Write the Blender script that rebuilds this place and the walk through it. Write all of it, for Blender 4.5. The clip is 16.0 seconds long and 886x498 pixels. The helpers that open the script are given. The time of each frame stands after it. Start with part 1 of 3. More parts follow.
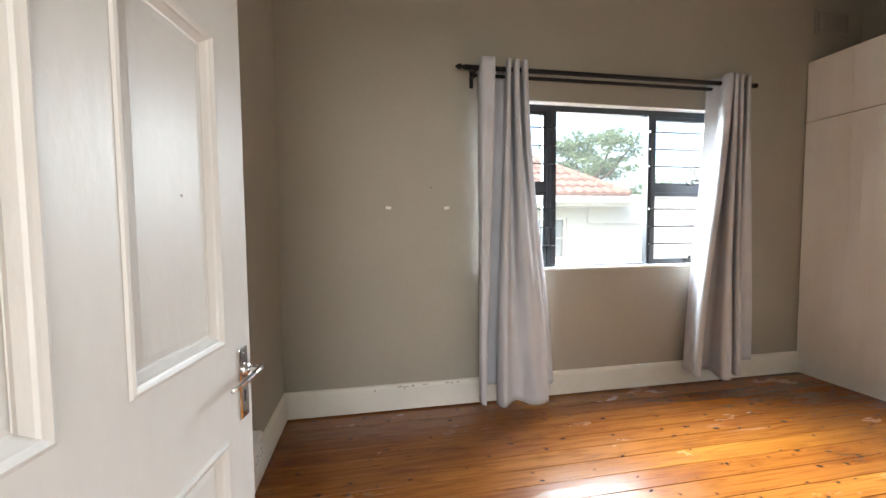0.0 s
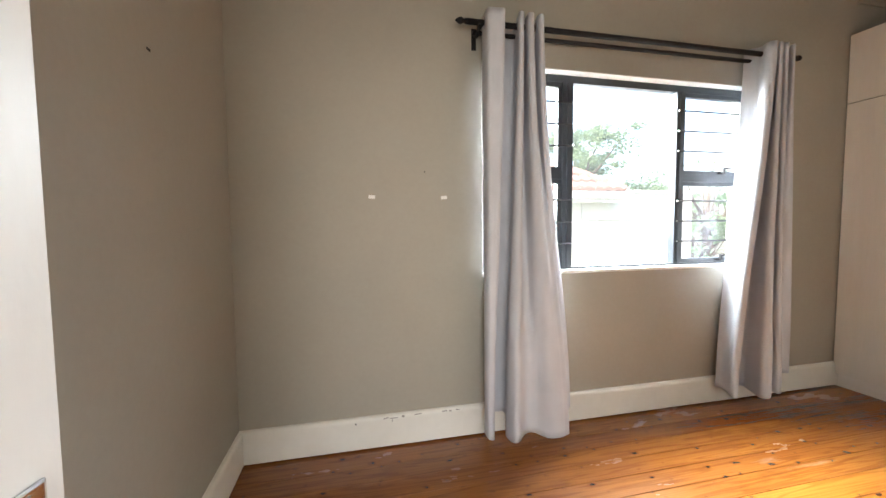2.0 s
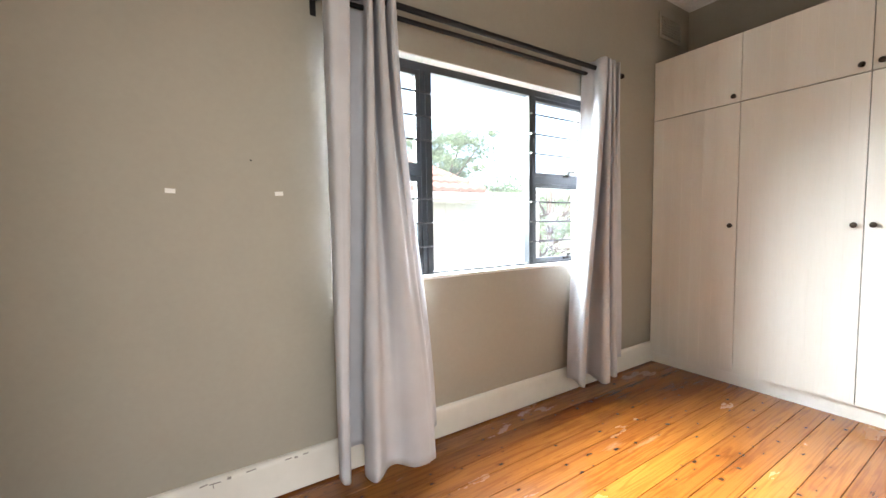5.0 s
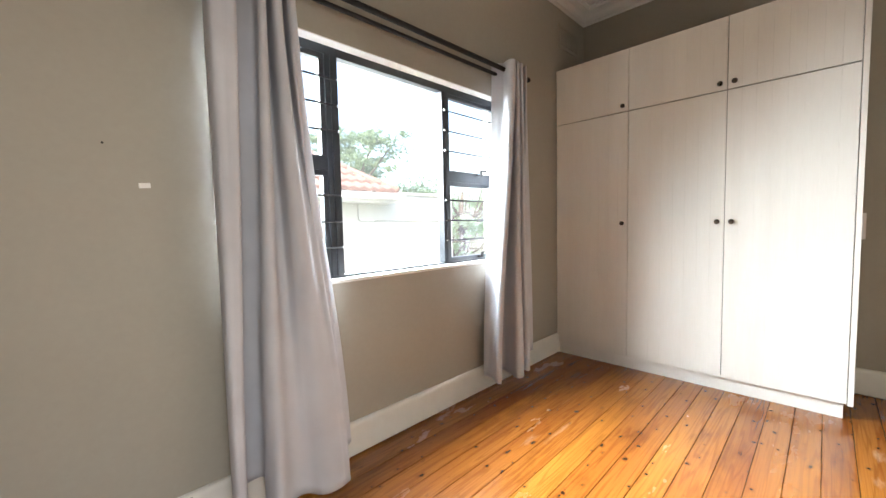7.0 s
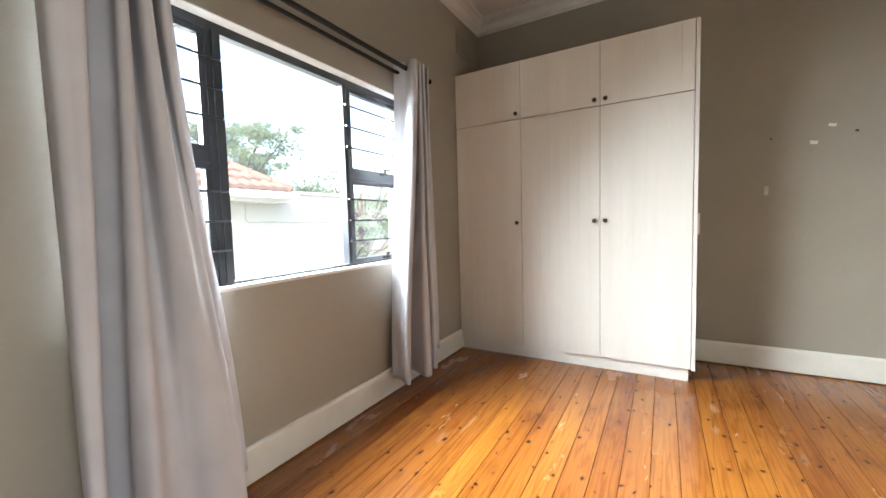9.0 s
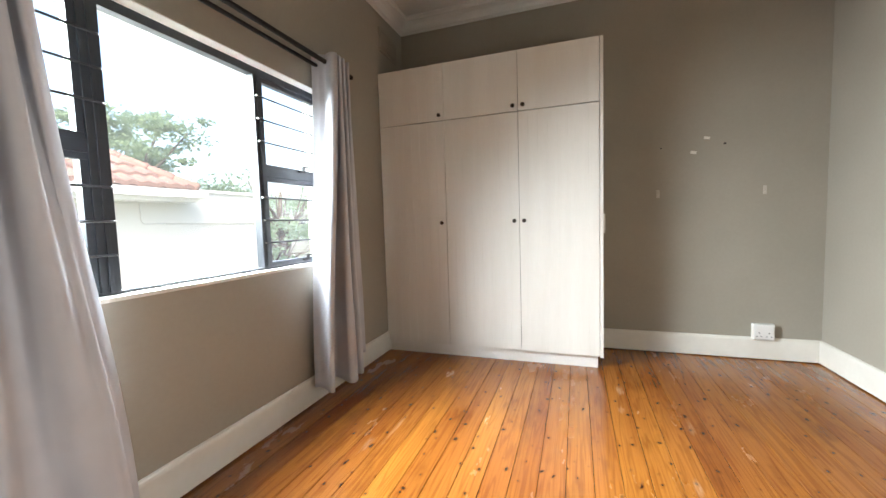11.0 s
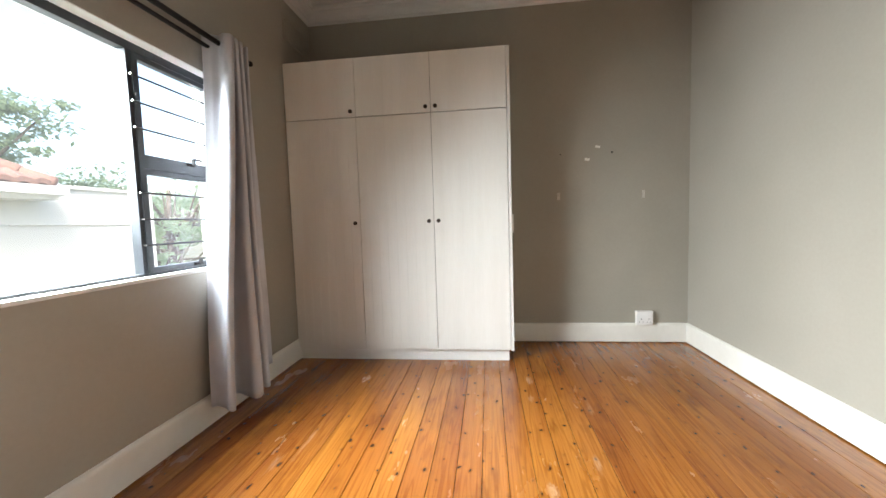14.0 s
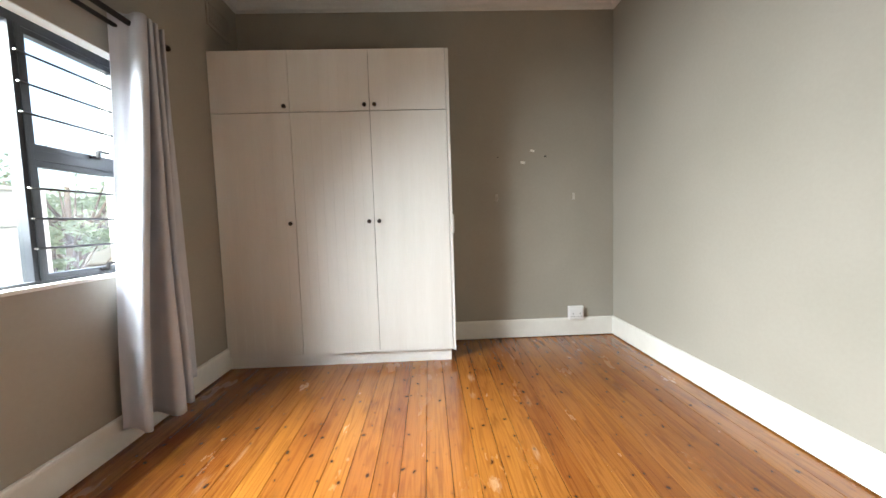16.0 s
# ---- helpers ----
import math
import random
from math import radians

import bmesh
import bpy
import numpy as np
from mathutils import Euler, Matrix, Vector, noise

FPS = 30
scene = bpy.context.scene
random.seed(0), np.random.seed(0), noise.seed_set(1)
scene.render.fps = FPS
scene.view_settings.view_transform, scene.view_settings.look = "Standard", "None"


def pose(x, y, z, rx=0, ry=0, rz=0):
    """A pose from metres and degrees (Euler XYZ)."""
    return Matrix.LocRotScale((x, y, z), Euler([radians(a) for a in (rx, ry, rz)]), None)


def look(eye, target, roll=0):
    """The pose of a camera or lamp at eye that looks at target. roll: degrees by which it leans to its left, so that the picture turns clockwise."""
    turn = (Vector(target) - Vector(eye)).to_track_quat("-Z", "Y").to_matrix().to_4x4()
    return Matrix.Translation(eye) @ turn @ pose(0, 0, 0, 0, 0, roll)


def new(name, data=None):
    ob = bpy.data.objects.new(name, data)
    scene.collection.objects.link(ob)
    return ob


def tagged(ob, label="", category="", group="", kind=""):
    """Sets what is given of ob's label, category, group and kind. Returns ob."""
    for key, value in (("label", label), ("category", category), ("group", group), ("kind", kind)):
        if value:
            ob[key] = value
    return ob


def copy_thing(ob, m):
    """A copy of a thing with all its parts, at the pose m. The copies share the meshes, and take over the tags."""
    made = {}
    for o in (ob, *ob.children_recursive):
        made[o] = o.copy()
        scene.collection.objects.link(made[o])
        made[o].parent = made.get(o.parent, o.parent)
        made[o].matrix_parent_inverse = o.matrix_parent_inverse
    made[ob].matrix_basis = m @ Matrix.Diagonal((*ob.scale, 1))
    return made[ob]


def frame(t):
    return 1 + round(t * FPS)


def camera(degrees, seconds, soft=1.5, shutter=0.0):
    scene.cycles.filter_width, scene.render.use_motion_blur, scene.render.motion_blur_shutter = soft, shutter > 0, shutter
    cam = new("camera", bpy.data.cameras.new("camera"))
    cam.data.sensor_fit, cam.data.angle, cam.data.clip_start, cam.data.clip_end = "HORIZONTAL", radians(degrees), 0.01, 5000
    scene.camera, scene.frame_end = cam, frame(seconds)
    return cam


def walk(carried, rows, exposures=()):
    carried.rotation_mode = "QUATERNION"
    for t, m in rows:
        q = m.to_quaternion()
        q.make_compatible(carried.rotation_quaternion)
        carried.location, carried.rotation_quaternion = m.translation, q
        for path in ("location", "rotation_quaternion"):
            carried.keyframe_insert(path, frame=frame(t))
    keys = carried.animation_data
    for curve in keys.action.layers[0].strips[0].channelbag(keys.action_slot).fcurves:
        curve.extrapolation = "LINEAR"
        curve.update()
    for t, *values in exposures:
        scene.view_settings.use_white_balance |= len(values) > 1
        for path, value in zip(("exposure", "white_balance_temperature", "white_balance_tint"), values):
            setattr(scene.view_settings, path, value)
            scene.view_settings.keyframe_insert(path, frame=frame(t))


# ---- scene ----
cam = camera(98.4, 16.0)
PATH = [
    (0, (0.103, 0.275, 1.295), (0.467, 2.239, 1.187), -0.5),
    (0.5, (0.124, 0.403, 1.303), (0.494, 2.365, 1.194), -0.5),
    (1, (0.138, 0.553, 1.297), (0.513, 2.515, 1.187), -0.5),
    (1.5, (0.124, 0.69, 1.293), (0.501, 2.651, 1.181), -0.5),
    (2, (0.12, 0.789, 1.275), (0.57, 2.734, 1.155), -0.5),
    (2.5, (0.157, 0.856, 1.275), (0.685, 2.781, 1.15), -0.6),
    (3, (0.203, 0.916, 1.285), (0.91, 2.783, 1.155), -0.7),
    (3.5, (0.233, 0.957, 1.29), (1.036, 2.784, 1.158), -0.7),
    (4, (0.261, 0.997, 1.288), (1.159, 2.78, 1.159), -0.8),
    (6.5, (0.388, 1.11, 1.279), (1.695, 2.618, 1.149), -1.1),
    (7, (0.395, 1.145, 1.269), (1.805, 2.557, 1.14), -1.3),
    (7.5, (0.39, 1.172, 1.27), (1.904, 2.471, 1.14), -1.4),
    (8, (0.389, 1.184, 1.266), (1.994, 2.369, 1.134), -1.5),
    (8.5, (0.387, 1.196, 1.262), (2.055, 2.292, 1.129), -1.6),
    (9, (0.397, 1.206, 1.26), (2.124, 2.205, 1.124), -1.6),
    (11.5, (0.434, 1.197, 1.248), (2.342, 1.779, 1.106), -1.8),
    (12, (0.442, 1.201, 1.247), (2.371, 1.71, 1.102), -1.8),
    (12.5, (0.45, 1.204, 1.245), (2.393, 1.653, 1.101), -1.8),
    (13, (0.455, 1.204, 1.24), (2.415, 1.579, 1.097), -1.8),
    (13.5, (0.457, 1.204, 1.239), (2.429, 1.511, 1.096), -1.8),
    (14, (0.462, 1.196, 1.232), (2.443, 1.432, 1.09), -1.8),
    (14.5, (0.464, 1.197, 1.231), (2.453, 1.342, 1.087), -1.8),
    (15, (0.463, 1.204, 1.225), (2.457, 1.264, 1.081), -1.8),
    (15.5, (0.467, 1.201, 1.223), (2.462, 1.2, 1.078), -1.8),
    (16, (0.469, 1.198, 1.223), (2.463, 1.128, 1.079), -1.8),
]
EXPOSURES = [(0.0, 2.82), (1.0, 2.95), (2.5, 3.3), (4.0, 3.32), (7.0, 2.98), (9.0, 2.86), (12.0, 2.68), (16.0, 2.6)]
walk(cam, [(t, look(eye, target, roll)) for t, eye, target, roll in PATH], EXPOSURES)

# ---- light ----
world = bpy.data.worlds.new("world")
scene.world = world
world.use_nodes = True
wn = world.node_tree.nodes
sky = wn.new("ShaderNodeTexSky")
sky.sky_type = "NISHITA"
sky.sun_disc = False
sky.sun_elevation, sky.sun_rotation = radians(47), radians(243)
sky.air_density, sky.dust_density = 1.0, 4.0
wn["Background"].inputs["Strength"].default_value = 0.11
world.node_tree.links.new(sky.outputs[0], wn["Background"].inputs["Color"])

sun_data = bpy.data.lights.new("sun", "SUN")
sun_data.energy, sun_data.angle, sun_data.color = 0.5, radians(14), (1.0, 0.96, 0.9)
sun = new("sun", sun_data)
sun.matrix_world = look((-7, -1, 12), (3, 4, 0))

# daylight of the sky above the neighbour's roof, standing just outside the window's opening and tilted into the room
sky_data = bpy.data.lights.new("window_daylight", "AREA")
sky_data.shape, sky_data.size, sky_data.size_y = "RECTANGLE", 2.2, 1.4
sky_data.energy, sky_data.color, sky_data.spread = 81, (0.87, 0.953, 1.0), radians(120)
sky_lamp = new("window_daylight", sky_data)
sky_lamp.matrix_world = look((1.7, 3.56, 2.0), (1.74, 2.7, 1.37))

# added fill lamp in the unseen hall, brightens the north wall through the doorway
hall_data = bpy.data.lights.new("hall_fill", "AREA")
hall_data.shape, hall_data.size, hall_data.size_y = "RECTANGLE", 1.4, 1.3
hall_data.energy, hall_data.color = 11.0, (1.0, 0.96, 0.9)
hall_lamp = new("hall_fill", hall_data)
hall_lamp.matrix_world = look((-0.2, -1.72, 1.55), (0.0, 0.3, 1.4))


# ---- materials ----
def material(name):
    m = bpy.data.materials.new(name)
    m.use_nodes = True
    nt = m.node_tree
    return m, nt, nt.nodes["Principled BSDF"]


def node(nt, kind, **values):
    n = nt.nodes.new(kind)
    for k, v in values.items():
        n.inputs[k].default_value = v
    return n


def ramp(nt, fac, stops):
    n = nt.nodes.new("ShaderNodeValToRGB")
    el = n.color_ramp.elements
    while len(el) < len(stops):
        el.new(0.5)
    for e, (p, c) in zip(el, stops):
        e.position, e.color = p, (*c, 1)
    nt.links.new(fac, n.inputs["Fac"])
    return n


def mix(nt, fac, a, b, blend="MIX"):
    n = nt.nodes.new("ShaderNodeMix")
    n.data_type, n.blend_type = "RGBA", blend
    for sock, v in ((n.inputs[0], fac), (n.inputs[6], a), (n.inputs[7], b)):
        if isinstance(v, (int, float)):
            sock.default_value = v
        elif isinstance(v, tuple):
            sock.default_value = (*v, 1)
        else:
            nt.links.new(v, sock)
    return n.outputs[2]


def surface(name, dark, light, scale=3.0, fine=60.0, rough=(0.5, 0.65), bump=0.1, metallic=0.0, stretch=(1, 1, 1), coat=0.0):
    """Two scales of colour variation, a fine relief, and a varying roughness."""
    m, nt, bsdf = material(name)
    co = nt.nodes.new("ShaderNodeTexCoord")
    mp = node(nt, "ShaderNodeMapping", Scale=stretch)
    nt.links.new(co.outputs["Object"], mp.inputs["Vector"])
    big = node(nt, "ShaderNodeTexNoise", Scale=scale, Detail=4.0)
    small = node(nt, "ShaderNodeTexNoise", Scale=fine, Detail=3.0)
    for n in (big, small):
        nt.links.new(mp.outputs[0], n.inputs["Vector"])
    add = nt.nodes.new("ShaderNodeMath")
    add.operation = "MULTIPLY_ADD"
    add.inputs[1].default_value = 0.35
    nt.links.new(small.outputs["Fac"], add.inputs[0])
    nt.links.new(big.outputs["Fac"], add.inputs[2])
    r = ramp(nt, add.outputs[0], [(0.45, dark), (0.9, light)])
    nt.links.new(r.outputs["Color"], bsdf.inputs["Base Color"])
    mr = node(nt, "ShaderNodeMapRange", **{"From Min": 0.3, "From Max": 0.7, "To Min": rough[0], "To Max": rough[1]})
    nt.links.new(big.outputs["Fac"], mr.inputs["Value"])
    nt.links.new(mr.outputs[0], bsdf.inputs["Roughness"])
    b = node(nt, "ShaderNodeBump", Strength=bump, Distance=0.004)
    nt.links.new(small.outputs["Fac"], b.inputs["Height"])
    nt.links.new(b.outputs[0], bsdf.inputs["Normal"])
    bsdf.inputs["Metallic"].default_value = metallic
    bsdf.inputs["Coat Weight"].default_value = coat
    return m


def wood_floor():
    """Varnished pine: grain along x, growth rings, dark knots, worn pale patches."""
    m, nt, bsdf = material("varnished_pine")
    L = nt.links.new
    geo = nt.nodes.new("ShaderNodeNewGeometry")
    info = nt.nodes.new("ShaderNodeObjectInfo")
    shift = node(nt, "ShaderNodeVectorMath")
    shift.operation = "MULTIPLY_ADD"
    comb = nt.nodes.new("ShaderNodeCombineXYZ")
    L(info.outputs["Random"], comb.inputs[0])
    L(info.outputs["Random"], comb.inputs[2])
    L(comb.outputs[0], shift.inputs[0])
    shift.inputs[1].default_value = (37, 0, 19)
    L(geo.outputs["Position"], shift.inputs[2])
    pos = shift.outputs[0]

    def stretched(sx, sy):
        mp = node(nt, "ShaderNodeMapping", Scale=(sx, sy, 1))
        L(pos, mp.inputs["Vector"])
        return mp.outputs[0]

    wob = node(nt, "ShaderNodeTexNoise", Scale=1.0, Detail=3.0, Roughness=0.55)
    L(stretched(0.45, 8), wob.inputs["Vector"])
    rings = node(nt, "ShaderNodeMath")
    rings.operation = "MULTIPLY"
    rings.inputs[1].default_value = 72.0
    L(wob.outputs["Fac"], rings.inputs[0])
    sine = nt.nodes.new("ShaderNodeMath")
    sine.operation = "SINE"
    L(rings.outputs[0], sine.inputs[0])
    grain = node(nt, "ShaderNodeTexNoise", Scale=1.0, Detail=5.0, Roughness=0.65)
    L(stretched(2.2, 170), grain.inputs["Vector"])
    tone = nt.nodes.new("ShaderNodeTexNoise")
    tone.inputs["Scale"].default_value = 1.0
    L(stretched(0.6, 3), tone.inputs["Vector"])
    base = ramp(nt, tone.outputs["Fac"], [(0.3, (0.235, 0.072, 0.012)), (0.52, (0.30, 0.106, 0.017)), (0.75, (0.37, 0.147, 0.023))])
    board = ramp(nt, info.outputs["Random"], [(0.0, (0.84, 0.77, 0.72)), (0.3, (0.94, 0.90, 0.90)), (0.6, (1.0, 1.0, 1.05)), (0.85, (1.02, 1.02, 0.97)), (1.0, (1.10, 1.14, 0.95))])
    col = mix(nt, 1.0, base.outputs["Color"], board.outputs["Color"], "MULTIPLY")
    rr = ramp(nt, sine.outputs[0], [(0.25, (1, 1, 1)), (1.0, (0.68, 0.56, 0.45))])
    col = mix(nt, 0.65, col, rr.outputs["Color"], "MULTIPLY")
    gr = ramp(nt, grain.outputs["Fac"], [(0.38, (0.6, 0.48, 0.4)), (0.56, (1, 1, 1))])
    col = mix(nt, 0.4, col, gr.outputs["Color"], "MULTIPLY")
    # knots
    dn = node(nt, "ShaderNodeTexNoise", Scale=16.0, Detail=3.0)
    L(pos, dn.inputs["Vector"])
    warp = nt.nodes.new("ShaderNodeVectorMath")
    warp.operation = "MULTIPLY_ADD"
    warp.inputs[1].default_value = (0.4, 0.34, 0)
    L(dn.outputs["Color"], warp.inputs[0])
    L(stretched(6.0, 9.0), warp.inputs[2])
    vor = node(nt, "ShaderNodeTexVoronoi", Scale=1.0)
    vor.voronoi_dimensions = "2D"
    L(warp.outputs[0], vor.inputs["Vector"])
    size = nt.nodes.new("ShaderNodeMath")
    size.operation = "MULTIPLY_ADD"
    sep = nt.nodes.new("ShaderNodeSeparateColor")
    L(vor.outputs["Color"], sep.inputs[0])
    L(sep.outputs[0], size.inputs[0])
    size.inputs[1].default_value = 0.098
    size.inputs[2].default_value = -0.042
    sub = nt.nodes.new("ShaderNodeMath")
    sub.operation = "SUBTRACT"
    L(vor.outputs["Distance"], sub.inputs[0])
    L(size.outputs[0], sub.inputs[1])
    kn = ramp(nt, sub.outputs[0], [(0.0, (1, 1, 1)), (0.014, (0.9, 0.9, 0.9)), (0.024, (0.35, 0.35, 0.35)), (0.11, (0, 0, 0))])
    col = mix(nt, kn.outputs["Color"], col, (0.055, 0.013, 0.003))
    # stained and worn patches across the boards
    worn = node(nt, "ShaderNodeTexNoise", Scale=1.7, Detail=5.0, Roughness=0.6)
    long_wear = node(nt, "ShaderNodeMapping", Scale=(0.9, 2.6, 1))
    L(geo.outputs["Position"], long_wear.inputs["Vector"])
    L(long_wear.outputs[0], worn.inputs["Vector"])
    # pale scuffs where the varnish has gone: middle (x, y) and half lengths along and across the boards
    scratch = node(nt, "ShaderNodeTexNoise", Scale=1.0, Detail=5.0, Roughness=0.7)
    fine_wear = node(nt, "ShaderNodeMapping", Scale=(9, 38, 1))
    L(geo.outputs["Position"], fine_wear.inputs["Vector"])
    L(fine_wear.outputs[0], scratch.inputs["Vector"])
    for cx, cy, lx, ly, most in ((3.36, 0.91, 0.20, 0.06, 0.4), (3.06, 0.93, 0.12, 0.06, 0.25), (2.15, 0.93, 0.13, 0.06, 0.45), (2.37, 0.68, 0.16, 0.04, 0.3), (2.93, 0.57, 0.2, 0.05, 0.2), (2.45, 2.25, 0.4, 0.03, 0.22), (2.26, 2.33, 0.22, 0.05, 0.22)):
        off = nt.nodes.new("ShaderNodeVectorMath")
        off.operation = "MULTIPLY_ADD"
        L(geo.outputs["Position"], off.inputs[0])
        off.inputs[1].default_value = (1 / lx, 1 / ly, 0)
        off.inputs[2].default_value = (-cx / lx, -cy / ly, 0)
        far = nt.nodes.new("ShaderNodeVectorMath")
        far.operation = "LENGTH"
        L(off.outputs[0], far.inputs[0])
        near = node(nt, "ShaderNodeMapRange", **{"From Min": 1.3, "From Max": 0.2, "To Min": -0.7, "To Max": 0.12})
        L(far.outputs["Value"], near.inputs["Value"])
        total = nt.nodes.new("ShaderNodeMath")
        L(near.outputs[0], total.inputs[0])
        L(scratch.outputs["Fac"], total.inputs[1])
        wr = ramp(nt, total.outputs[0], [(0.42, (0, 0, 0)), (0.75, (most, most, most))])
        col = mix(nt, wr.outputs["Color"], col, (0.60, 0.43, 0.28))
    st = ramp(nt, worn.outputs["Fac"], [(0.28, (0.62, 0.56, 0.5)), (0.45, (1, 1, 1))])
    col = mix(nt, 1.0, col, st.outputs["Color"], "MULTIPLY")
    L(col, bsdf.inputs["Base Color"])
    ro = node(nt, "ShaderNodeMapRange", **{"From Min": 0.3, "From Max": 0.8, "To Min": 0.17, "To Max": 0.33})
    L(worn.outputs["Fac"], ro.inputs["Value"])
    L(ro.outputs[0], bsdf.inputs["Roughness"])
    bsdf.inputs["Specular IOR Level"].default_value = 0.5
    bsdf.inputs["Coat Weight"].default_value = 0.25
    bsdf.inputs["Coat Roughness"].default_value = 0.13
    b = node(nt, "ShaderNodeBump", Strength=0.18, Distance=0.002)
    L(grain.outputs["Fac"], b.inputs["Height"])
    b2 = node(nt, "ShaderNodeBump", Strength=0.25, Distance=0.012)
    und = node(nt, "ShaderNodeTexNoise", Scale=1.0, Detail=2.0)
    L(stretched(2.2, 14), und.inputs["Vector"])
    L(und.outputs["Fac"], b2.inputs["Height"])
    L(b.outputs[0], b2.inputs["Normal"])
    L(b2.outputs[0], bsdf.inputs["Normal"])
    return m


def glass_pane():
    m, nt, bsdf = material("window_glass")
    nt.nodes.remove(bsdf)
    out = nt.nodes["Material Output"]
    tr = nt.nodes.new("ShaderNodeBsdfTransparent")
    tr.inputs[0].default_value = (0.97, 0.985, 0.975, 1)
    gl = node(nt, "ShaderNodeBsdfGlossy", Roughness=0.02)
    mx = nt.nodes.new("ShaderNodeMixShader")
    mx.inputs[0].default_value = 0.035
    # faint white layer imitates veiling glare, so the view outside turns paler
    veil = nt.nodes.new("ShaderNodeBsdfTranslucent")
    veil.inputs[0].default_value = (0.8, 0.8, 0.8, 1)
    veil_mix = nt.nodes.new("ShaderNodeMixShader")
    veil_mix.inputs[0].default_value = 0.003
    for a, b in ((tr.outputs[0], mx.inputs[1]), (gl.outputs[0], mx.inputs[2]), (mx.outputs[0], veil_mix.inputs[1]), (veil.outputs[0], veil_mix.inputs[2]), (veil_mix.outputs[0], out.inputs[0])):
        nt.links.new(a, b)
    return m


def curtain_cloth():
    """Pale lilac-grey blockout cloth with a little light through it."""
    m = surface("curtain_cloth", (0.50, 0.51, 0.55), (0.58, 0.59, 0.63), 6, 700, (0.75, 0.9), 0.12)
    nt = m.node_tree
    bsdf, out = nt.nodes["Principled BSDF"], nt.nodes["Material Output"]
    tl = nt.nodes.new("ShaderNodeBsdfTranslucent")
    tl.inputs[0].default_value = (0.62, 0.63, 0.68, 1)
    mx = nt.nodes.new("ShaderNodeMixShader")
    mx.inputs[0].default_value = 0.03
    nt.links.new(bsdf.outputs[0], mx.inputs[1])
    nt.links.new(tl.outputs[0], mx.inputs[2])
    nt.links.new(mx.outputs[0], out.inputs[0])
    bsdf.inputs["Sheen Weight"].default_value = 0.05
    return m


WALL = surface("taupe_wall_paint", (0.325, 0.303, 0.25), (0.365, 0.339, 0.285), 1.6, 45, (0.52, 0.68), 0.12)
WHITE = surface("white_gloss_paint", (0.74, 0.72, 0.67), (0.82, 0.80, 0.76), 4, 40, (0.3, 0.5), 0.15)
SKIRT = surface("white_skirting_paint", (0.71, 0.685, 0.62), (0.80, 0.775, 0.71), 3, 18, (0.35, 0.55), 0.2)
DOORWHITE = surface("white_door_paint", (0.60, 0.59, 0.57), (0.66, 0.65, 0.63), 2.5, 40, (0.36, 0.48), 0.4, stretch=(1, 1, 0.4))
CUPBOARD = surface("cream_cupboard_paint", (0.74, 0.715, 0.66), (0.80, 0.78, 0.73), 2, 30, (0.4, 0.55), 0.2, stretch=(1, 4, 0.35))
# carcass colour holds the shade of the gaps between the cupboard doors
CARCASS = surface("gap_shade_board", (0.07, 0.05, 0.035), (0.12, 0.09, 0.065), 6, 80, (0.8, 0.9), 0.2)
CEIL = surface("ceiling_paint", (0.70, 0.69, 0.66), (0.77, 0.76, 0.73), 2, 50, (0.7, 0.8), 0.1)
FLOOR = wood_floor()
UNDER = surface("dark_joint", (0.015, 0.008, 0.004), (0.03, 0.016, 0.008), 9, 60, (0.8, 0.9), 0.2)
ALU = surface("charcoal_aluminium", (0.022, 0.026, 0.032), (0.035, 0.04, 0.048), 8, 200, (0.35, 0.5), 0.05)
BARSTEEL = surface("dark_steel_bar", (0.015, 0.015, 0.017), (0.03, 0.03, 0.033), 10, 200, (0.5, 0.6), 0.05)
CHROME = surface("chrome", (0.62, 0.62, 0.63), (0.72, 0.72, 0.73), 12, 90, (0.1, 0.2), 0.02, metallic=1.0)
ROD = surface("black_rod", (0.010, 0.009, 0.010), (0.018, 0.016, 0.016), 8, 120, (0.5, 0.62), 0.05)
KNOB = surface("dark_bronze", (0.03, 0.025, 0.02), (0.08, 0.065, 0.05), 30, 200, (0.25, 0.4), 0.05, metallic=0.8)
PLASTIC = surface("white_plastic", (0.76, 0.75, 0.73), (0.80, 0.79, 0.77), 8, 200, (0.3, 0.4), 0.02)
HOLE = surface("dark_hole", (0.02, 0.018, 0.016), (0.035, 0.03, 0.028), 20, 90, (0.8, 0.9), 0.05)
ROD.node_tree.nodes["Principled BSDF"].inputs["Specular IOR Level"].default_value = 0.2
GLASS = glass_pane()
CLOTH = curtain_cloth()
RENDER = surface("white_plaster", (0.60, 0.58, 0.53), (0.68, 0.665, 0.615), 1.2, 30, (0.8, 0.9), 0.25)
TILE = surface("terracotta_tile", (0.20, 0.105, 0.08), (0.30, 0.17, 0.132), 3, 40, (0.7, 0.85), 0.3)
BARK = surface("bark", (0.07, 0.055, 0.04), (0.16, 0.13, 0.1), 4, 30, (0.85, 0.95), 0.6)
LEAF = surface("leaves", (0.085, 0.125, 0.065), (0.12, 0.165, 0.09), 1.2, 12, (0.5, 0.7), 0.1)
nt = LEAF.node_tree
leaf_thin = nt.nodes.new("ShaderNodeBsdfTranslucent")
leaf_thin.inputs[0].default_value = (0.38, 0.47, 0.27, 1)
leaf_mix = nt.nodes.new("ShaderNodeMixShader")
leaf_mix.inputs[0].default_value = 0.55
nt.links.new(nt.nodes["Principled BSDF"].outputs[0], leaf_mix.inputs[1])
nt.links.new(leaf_thin.outputs[0], leaf_mix.inputs[2])
